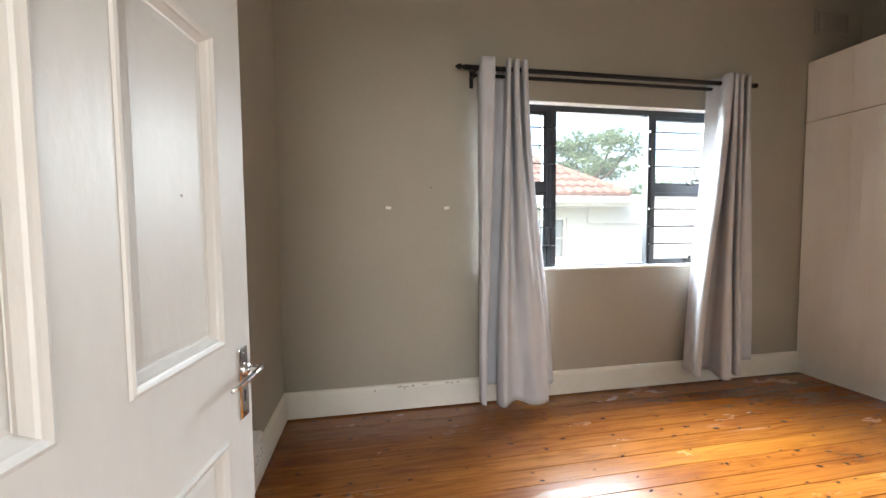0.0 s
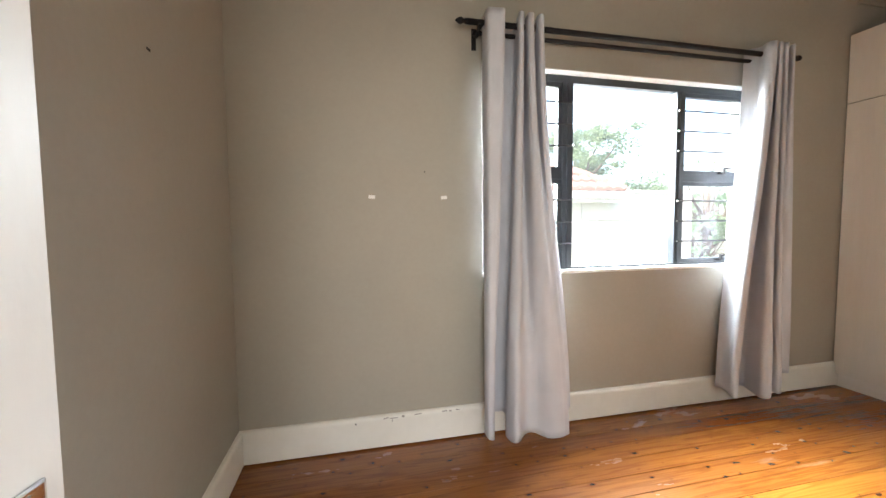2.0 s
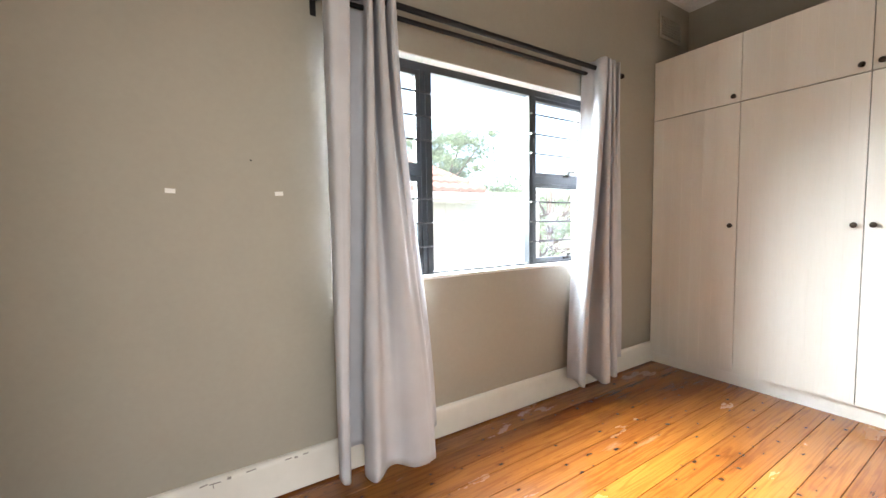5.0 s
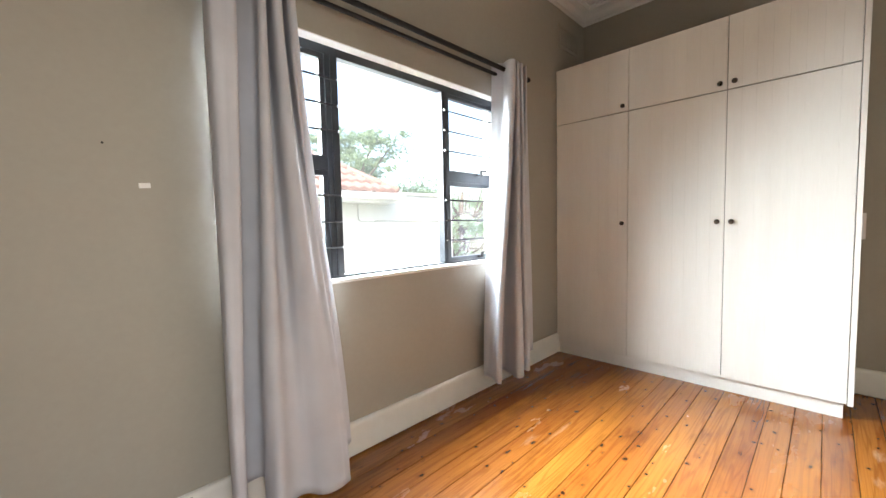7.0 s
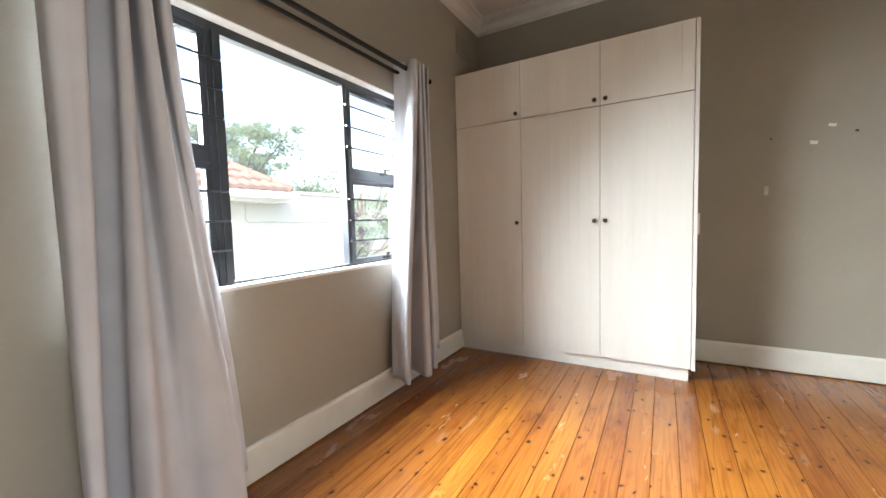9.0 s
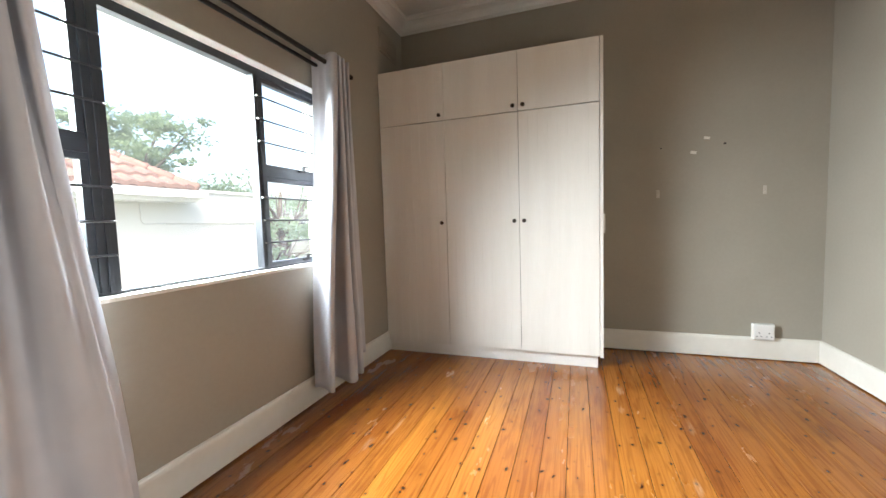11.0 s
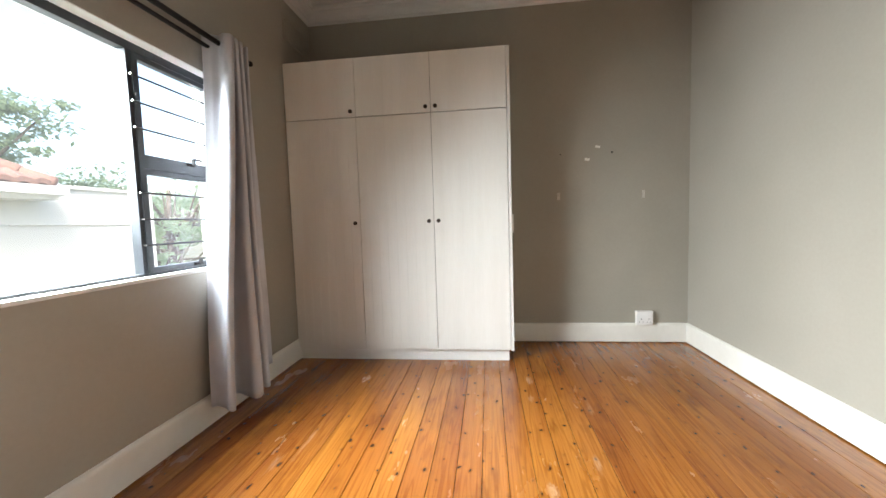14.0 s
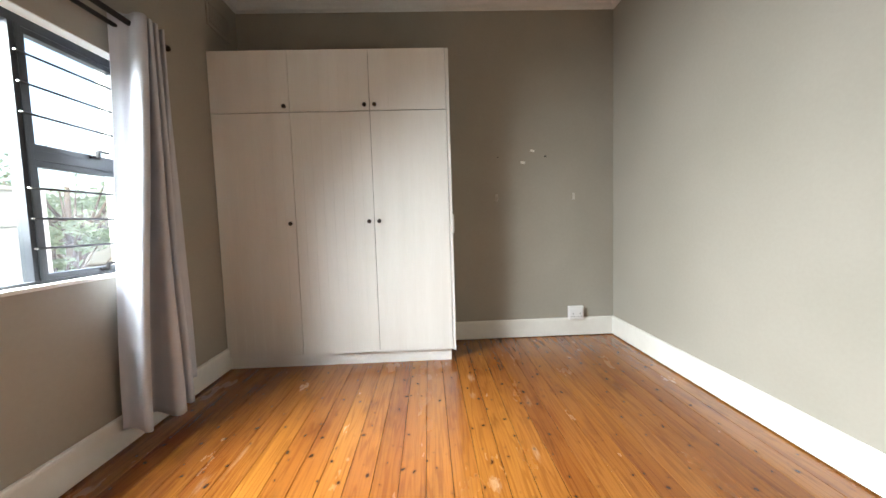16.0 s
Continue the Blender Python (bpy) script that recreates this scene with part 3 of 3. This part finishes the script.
def grooved_door(parent, x, y0, y1, z0, z1, boards):
    """A door of upright tongue-and-groove boards, front towards -x."""
    g, bm = 0.0015, bmesh.new()
    ws = (y1 - y0) / boards
    pts = []
    for i in range(boards):
        a, b = y0 + i * ws, y0 + (i + 1) * ws
        pts += [(a + (0 if i == 0 else g), 0.0), (b - (0 if i == boards - 1 else g), 0.0)]
        if i < boards - 1:
            pts.append((b, 0.0011))
    lo = [bm.verts.new((x + d, y, z0)) for y, d in pts]
    hi = [bm.verts.new((x + d, y, z1)) for y, d in pts]
    for i in range(len(pts) - 1):
        bm.faces.new((lo[i], hi[i], hi[i + 1], lo[i + 1]))
    bk = [bm.verts.new((x + 0.018, y, z)) for y, z in ((y0, z0), (y1, z0), (y1, z1), (y0, z1))]
    bm.faces.new(bk)
    bm.faces.new((lo[0], bk[0], bk[3], hi[0]))
    bm.faces.new((lo[-1], hi[-1], bk[2], bk[1]))
    bm.faces.new([*lo, bk[1], bk[0]])
    bm.faces.new([*hi[::-1], bk[3], bk[2]])
    bmesh.ops.recalc_face_normals(bm, faces=bm.faces)
    return part("door", bm, CUPBOARD, parent)


cup = thing("cupboard", "cream painted built-in three-door cupboard with three top doors", "wardrobe")
CX, CY0, CY1, CT = 3.748, 0.992, 2.964, 2.660
# set back and coloured dark so the door gaps look shaded
part("carcass", boxes((CX + 0.07, CY0 + 0.028, 0.10, XE - 0.002, CY1, CT - 0.004)), CARCASS, cup, "carcass behind the doors, coloured dark as shade in the gaps")
part("side_panel", boxes((CX + 0.003, CY0, 0.096, XE - 0.002, CY0 + 0.026, CT), bevel=0.0015), CUPBOARD, cup)
part("plinth", boxes((CX + 0.032, CY0 + 0.042, 0.0, XE - 0.004, CY1, 0.099), bevel=0.001), WHITE, cup, "white recessed plinth")
ys = (CY0 + 0.028, 1.658, 2.316, CY1 - 0.004)
for i in range(3):
    y0, y1 = ys[i] + 0.0025, ys[i + 1] - 0.0025
    lower = grooved_door(cup, CX, y0, y1, 0.106, 2.158, 8)
    upper = grooved_door(cup, CX, y0, y1, 2.166, CT, 8)
    ky = y1 - 0.04 if i == 0 else y0 + 0.038
    knob(lower, CX, ky, 1.243)
    knob(upper, CX, ky, 2.207)
part("switch_plate", boxes((3.83, CY0 - 0.02, 1.12, 3.91, CY0, 1.28), bevel=0.004), PLASTIC, cup, "white plastic box on the side panel")


# ---- small fixtures ----
def air_vent():
    v = thing("air_vent", "painted square-holed air vent high on the wall", "air vent")
    x0, x1, z0, z1 = 3.80, 4.18, 2.90, 3.12
    f = 0.03
    part("frame", boxes((x0, YN - 0.012, z0, x1, YN, z0 + f), (x0, YN - 0.012, z1 - f, x1, YN, z1), (x0, YN - 0.012, z0 + f, x0 + f, YN, z1 - f), (x1 - f, YN - 0.012, z0 + f, x1, YN, z1 - f), bevel=0.002), WALL, v)
    # near-black sheet paints the depth shade of the vent holes
    part("backing", boxes((x0 + f, YN - 0.003, z0 + f, x1 - f, YN - 0.0005, z1 - f)), HOLE, v, "dark sheet painting the shade inside the holes")
    n = 13
    for i in range(1, n):
        x = x0 + f + (x1 - x0 - 2 * f) * i / n
        part("slat", boxes((x - 0.0045, YN - 0.011, z0 + f, x + 0.007, YN - 0.002, z1 - f)), WALL, v)
    for i in range(1, 7):
        z = z0 + f + (z1 - z0 - 2 * f) * i / 7
        part("slat", boxes((x0 + f, YN - 0.0105, z - 0.0045, x1 - f, YN - 0.0035, z + 0.0045)), WALL, v)


air_vent()


def socket_box(m, label):
    """Surface box with two round-pin outlets; its face looks to -x."""
    s = thing("wall_socket", label, "wall socket", at=m)
    w, h = 0.15, 0.135
    part("box", boxes((-0.045, -w / 2, 0, 0, w / 2, h), bevel=0.004), PLASTIC, s)
    part("face", boxes((-0.050, -w / 2 + 0.006, 0.006, -0.0445, w / 2 - 0.006, h - 0.006), bevel=0.002), PLASTIC, s)
    for y in (-0.035, 0.035):
        for dy, dz, r in ((0, 0.062, 0.0052), (-0.015, 0.032, 0.0042), (0.015, 0.032, 0.0042)):
            part("pin_hole", lathe([(r, -0.0508), (r, -0.049)], 10, "X", (0, y + dy, dz)), HOLE, s)
        part("rocker", boxes((-0.053, y * 1.4 - 0.006, 0.085, -0.0495, y * 1.4 + 0.006, 0.107), bevel=0.001), PLASTIC, s)
    return s


socket_box(pose(XE - 0.0005, -0.283, 0.178), "white double wall socket on the skirting board")
socket_box(pose(XW + 0.0005, 2.20, 0.16, 0, 0, 180), "white wall socket behind the open door")


def hook(m):
    h = thing("adhesive_hook", "small white plastic adhesive wall hook", "hook", "hooks on the wall", m)
    part("plate", boxes((-0.005, -0.013, -0.04, 0, 0.013, 0.03), bevel=0.002), HOOKMAT, h)
    part("hook_arm", tube([(-0.004, 0, -0.012), (-0.016, 0, -0.022), (-0.019, 0, -0.012), (-0.018, 0, -0.004)], 0.004, 8), HOOKMAT, h, smooth=True)
    return h


first = hook(pose(XE, 0.506, 1.447))
copy_thing(first, pose(XE, -0.278, 1.442))


def wall_mark(name, label, cat, x, y, z, w, h, mat, turn, facing):
    """A small blob of filler, tape or a nail hole on a wall."""
    bm = boxes((-w / 2, -0.002, -h / 2, w / 2, 0.0, h / 2), bevel=0.0009)
    bmesh.ops.transform(bm, verts=bm.verts, matrix=pose(0, 0, 0, 0, turn, 0))
    ob = part(name, bm, mat)
    ob.matrix_basis = pose(x, y, z, 0, 0, facing)
    return tagged(ob, label, cat)


wall_mark("tape_piece", "small strip of white tape on the wall", "tape", 0.219, YN, 1.44, 0.036, 0.019, PLASTIC, 3, 0)
wall_mark("tape_piece", "small strip of white tape on the wall", "tape", 0.632, YN, 1.44, 0.036, 0.019, PLASTIC, -4, 0)
wall_mark("nail_hole", "tiny dark nail hole in the wall", "hole", 0.52, YN, 1.585, 0.007, 0.007, HOLE, 45, 0)
wall_mark("nail_hole", "tiny dark nail hole in the wall", "hole", XE, 0.007, 1.842, 0.02, 0.014, HOLE, 10, -90)
wall_mark("nail_hole", "tiny dark nail hole in the wall", "hole", XE, 0.486, 1.843, 0.012, 0.01, HOLE, 10, -90)
wall_mark("filler_patch", "white filler patch on the taupe wall", "filler", XE, 0.138, 1.901, 0.045, 0.022, FILLER, 12, -90)
wall_mark("filler_patch", "white filler patch on the taupe wall", "filler", XE, 0.236, 1.786, 0.045, 0.025, FILLER, 10, -90)
wall_mark("wall_nail", "small nail stub in the wall", "nail", XW, 2.21, 1.84, 0.022, 0.008, HOLE, 0, 90)
wall_mark("cable_cover", "thin painted cable strip above the cupboard", "cable", XE, 1.27, 2.99, 0.008, 0.44, WALL, 0, -90)


for x, z, w, h in ((0.275, 0.176, 0.03, 0.006), (0.318, 0.172, 0.045, 0.005), (0.372, 0.176, 0.016, 0.012), (0.31, 0.160, 0.004, 0.018), (0.46, 0.178, 0.04, 0.005), (0.62, 0.177, 0.03, 0.006), (0.655, 0.174, 0.016, 0.008), (0.70, 0.177, 0.025, 0.005)):
    wall_mark("paint_chip", "small chip of bare grey in the skirting paint", "paint chip", x, YN - 0.0215, z, w, h, CHIP, 9 * math.sin(40 * x), 0)
wall_mark("nail_hole", "small dark hole in the skirting board", "hole", 0.104, YN - 0.0215, 0.160, 0.009, 0.009, HOLE, 30, 0)

# ---- outside ----
ZG = -1.3
structure("ground", boxes((-400, -400, ZG - 0.3, 400, 900, ZG)), GRASS, "rough lawn")
structure("outer_wall", boxes((-1.2, YN + 0.1, ZG, XE + 0.2, YO, -0.1)), RENDER, "plastered base of the house wall")

house = thing("neighbour_house", "white plastered bungalow with a terracotta hipped roof", "house")
HY, HX = 7.75, 5.0
part("wall", boxes((-5.0, HY, ZG, 3.19, HY + 7, 1.72), (4.15, HY, ZG, HX, HY + 7, 1.72), (3.19, HY, ZG, 4.15, HY + 7, 0.62), (3.19, HY, 1.5, 4.15, HY + 7, 1.72), (3.19, HY + 0.4, 0.62, 4.15, HY + 0.6, 1.5)), RENDER, house)
hw = part("window", boxes((3.19, HY + 0.04, 0.62, 4.15, HY + 0.09, 0.67), (3.19, HY + 0.04, 1.45, 4.15, HY + 0.09, 1.5), (3.19, HY + 0.04, 0.67, 3.24, HY + 0.09, 1.45), (4.10, HY + 0.04, 0.67, 4.15, HY + 0.09, 1.45), (3.64, HY + 0.04, 0.67, 3.69, HY + 0.09, 1.45), (3.24, HY + 0.045, 1.05, 3.64, HY + 0.085, 1.08), (3.69, HY + 0.045, 1.05, 4.10, HY + 0.085, 1.08)), WHITE, house, "white cottage-pane window")
part("pane", boxes((3.24, HY + 0.06, 0.67, 4.10, HY + 0.064, 1.45)), GLASS, hw)
# added panel gives the pane the grey tone of a dim interior
part("pane_backing", boxes((3.24, HY + 0.12, 0.67, 4.10, HY + 0.14, 1.45)), CLOTH, house, "pale grey panel standing in for the dim interior behind the glass")
EY, EXR, EZ, PIT = 7.38, 5.36, 1.93, 0.64
part("eave", boxes((-5.4, EY + 0.02, 1.72, EXR - 0.02, HY + 7.4, 1.75)), WHITE, house, "white boarded eave")
part("gutter", boxes((-5.4, EY - 0.1, 1.80, EXR + 0.1, EY - 0.09, 1.915), (-5.4, EY - 0.1, 1.79, EXR + 0.1, EY, 1.80), (-5.4, EY, 1.73, EXR, EY + 0.02, 1.925), (EXR, EY, 1.73, EXR + 0.02, HY + 7, 1.925), (EXR + 0.09, EY - 0.1, 1.79, EXR + 0.1, HY + 7, 1.915), (EXR + 0.02, EY, 1.79, EXR + 0.1, HY + 7, 1.80)), WHITE, house, "white gutter and fascia")
bm = bmesh.new()
RUN = 3.6
v = [bm.verts.new(p) for p in ((-5.4, EY, EZ), (EXR, EY, EZ), (EXR, EY + 2 * RUN, EZ), (-5.4, EY + 2 * RUN, EZ), (-5.4 + RUN, EY + RUN, EZ + RUN * PIT), (EXR - RUN, EY + RUN, EZ + RUN * PIT))]
for q in ((0, 1, 5, 4), (1, 2, 5), (2, 3, 4, 5), (3, 0, 4), (3, 2, 1, 0)):
    bm.faces.new([v[i] for i in q])
roof = part("roof", bm, TILE, house, "weathered terracotta tiled hipped roof")
part("conduit", tube([(4.62, HY - 0.012, 1.72), (4.62, HY - 0.012, 1.42), (4.66, HY - 0.012, 1.375), (4.98, HY - 0.012, 1.37)], 0.012, 8), RENDER, house, smooth=True)

ext = thing("garden_wall", "long white plastered garden wall with a flat coping", "wall")
part("wall", boxes((HX + 0.01, HY + 0.02, ZG, 7.35, HY + 0.25, 1.93)), RENDER, ext)
part("coping", boxes((HX + 0.37, HY - 0.02, 1.93, 7.39, HY + 0.29, 1.99), bevel=0.008), RENDER, ext)
part("conduit", tube([(5.02, HY + 0.006, 1.37), (7.3, HY + 0.006, 1.36)], 0.012, 8), RENDER, ext, smooth=True)


def tree(x, y, z, h, spread, low, seed, label, leaves, leaf=0.105):
    rnd = random.Random(seed)
    t = thing("tree", label, "tree", at=pose(x, y, z))
    part("trunk", tube([(0, 0, 0), (0.06, 0.03, h * 0.25), (-0.04, 0, h * low), (0.05, 0, h * 0.75)], 0.035 * h, 10, 0.35), BARK, t, smooth=True)
    verts, faces = [], []
    nb = 11
    for k in range(nb):
        a = k * 2.4 + rnd.random()
        r = spread * (0.45 + 0.55 * rnd.random())
        zz = h * (low + (1 - low) * (0.15 + 0.8 * rnd.random() * (1.1 - 0.35 * r / spread)))
        tip = Vector((r * math.cos(a), r * math.sin(a), zz))
        st = Vector((0, 0, h * (low * 0.7 + 0.25 * rnd.random())))
        mid = st.lerp(tip, 0.5) + Vector((0, 0, -0.06 * h))
        part("limb", tube([st, mid, tip], 0.014 * h, 6, 0.25), BARK, t, smooth=True)
        for c in range(8):
            cen = tip + Vector((rnd.gauss(0, spread * 0.2), rnd.gauss(0, spread * 0.2), rnd.gauss(0, h * 0.035)))
            cr = spread * rnd.uniform(0.06, 0.15)
            for n in range(leaves // (nb * 8)):
                p = cen + Vector((rnd.gauss(0, cr), rnd.gauss(0, cr), rnd.gauss(0, cr * 0.4)))
                e = Euler((rnd.uniform(-0.9, 0.9), rnd.uniform(-0.9, 0.9), rnd.uniform(0, 6.3))).to_matrix()
                s = leaf * rnd.uniform(0.6, 1.3)
                i = len(verts)
                for q in ((-s, 0, 0), (0, -s * 0.45, 0.1 * s), (s, 0, 0), (0, s * 0.45, 0.1 * s)):
                    verts.append(p + e @ Vector(q))
                faces += [(i, i + 1, i + 2), (i, i + 2, i + 3)]
    me = bpy.data.meshes.new("crown")
    me.from_pydata([tuple(p) for p in verts], [], faces)
    me.materials.append(LEAF)
    cr = new("crown", me)
    cr.parent = t
    return t


tree(9.5, 16.0, ZG, 6.7, 2.1, 0.62, 3, "broad spreading green tree behind the tiled roof", 6200)
tree(13.4, 18.5, ZG, 4.9, 2.5, 0.66, 8, "low green tree beyond the white wall", 5000)
tree(16.0, 19.5, ZG, 4.4, 2.2, 0.66, 21, "low green tree beyond the white wall", 5000)
tree(15.0, 14.0, ZG, 4.2, 1.9, 0.3, 11, "green garden shrub tree with light foliage", 2600)
tree(11.6, 11.8, ZG, 3.0, 1.2, 0.25, 14, "leafy garden shrub past the end of the wall", 1800)
tree(12.4, 12.0, ZG, 5.2, 1.6, 0.5, 17, "thin sparse tree with bare branches", 400)

# ---- floor boards ----
floor = structure("floor", boxes((-1.0, -1.5, -0.1, DX1 + 0.03, YD1, -0.02), (DX1 + 0.03, YS, -0.1, XE, YD1, -0.02), (XW, YD1, -0.1, XE, YN, -0.02)), UNDER, "varnished orange pine floorboards with knots")
BW = 0.1278
y = 1.124 - BW * 21
k = 0
shared = {}
while y < YN:
    y0, y1 = max(y, -1.5), min(y + BW, YN)
    if y1 - y0 > 0.01:
        xa = -1.0 if y0 < YD1 else XW
        xb = XE if y1 > YS else DX1 + 0.03
        a, b = xa, xb
        g = 0.0007 + 0.0008 * ((k * 0.61) % 1)
        ln, wd = round(b - a, 3), round(y1 - y0, 4)
        key = (ln, wd, round(g, 5))
        if key not in shared:
            bm = bmesh.new()
            prof = ((g, -0.02), (g, -0.0022), (g + 0.0016, 0.0), (wd - g - 0.0016, 0.0), (wd - g, -0.0022), (wd - g, -0.02))
            r = [[bm.verts.new((xx, yy, zz)) for yy, zz in prof] for xx in (0.0006, ln - 0.0006)]
            for i in range(6):
                bm.faces.new((r[0][i], r[0][(i + 1) % 6], r[1][(i + 1) % 6], r[1][i]))
            bm.faces.new(r[0][::-1])
            bm.faces.new(r[1])
            bmesh.ops.recalc_face_normals(bm, faces=bm.faces)
            shared[key] = mesh_of("floorboard", bm, FLOOR)
        ob = new("floorboard", shared[key])
        ob.parent = floor
        ob.matrix_basis = pose(a, y0, 0)
    y += BW
    k += 1

# ---- roof tiles ----
TL, TW = 0.30, 0.215
sl = math.sqrt(1 + PIT * PIT)
bm = bmesh.new()
prof = [(i / 8 * TW, 0.028 * (0.5 - 0.5 * math.cos(2 * math.pi * i / 8))) for i in range(9)]
r0 = [bm.verts.new((px, 0, 0.058 + pz)) for px, pz in prof]
r1 = [bm.verts.new((px, (TL + 0.03) / sl, 0.012 + pz + (TL + 0.03) / sl * PIT)) for px, pz in prof]
r2 = [bm.verts.new((px, 0, -0.01 + pz)) for px, pz in prof]
for i in range(8):
    bm.faces.new((r0[i], r0[i + 1], r1[i + 1], r1[i]))
    bm.faces.new((r2[i], r2[i + 1], r0[i + 1], r0[i]))
tile_mesh = mesh_of("roof_tile", bm, TILE, False)
for j in range(12):
    yy = j * TL / sl
    x = EXR - 0.10 - TW * math.ceil(yy / TW + 1)
    while x > 0.9:
        ob = new("roof_tile", tile_mesh)
        ob.parent = roof
        ob.matrix_basis = pose(x, EY - 0.05 + yy, EZ + yy * PIT)
        x -= TW
bm = lathe([(0.085, 0), (0.1, 0.03), (0.085, 0.4)], 10, "X")
ridge_mesh = mesh_of("ridge_tile", bm, TILE, True)
hip = Vector((-1, 1, PIT)).normalized()
for j in range(12):
    ob = new("ridge_tile", ridge_mesh)
    ob.parent = roof
    p = Vector((EXR, EY, EZ + 0.02)) + hip * (0.38 * j)
    ob.matrix_basis = Matrix.Translation(p) @ hip.to_track_quat("X", "Z").to_matrix().to_4x4()
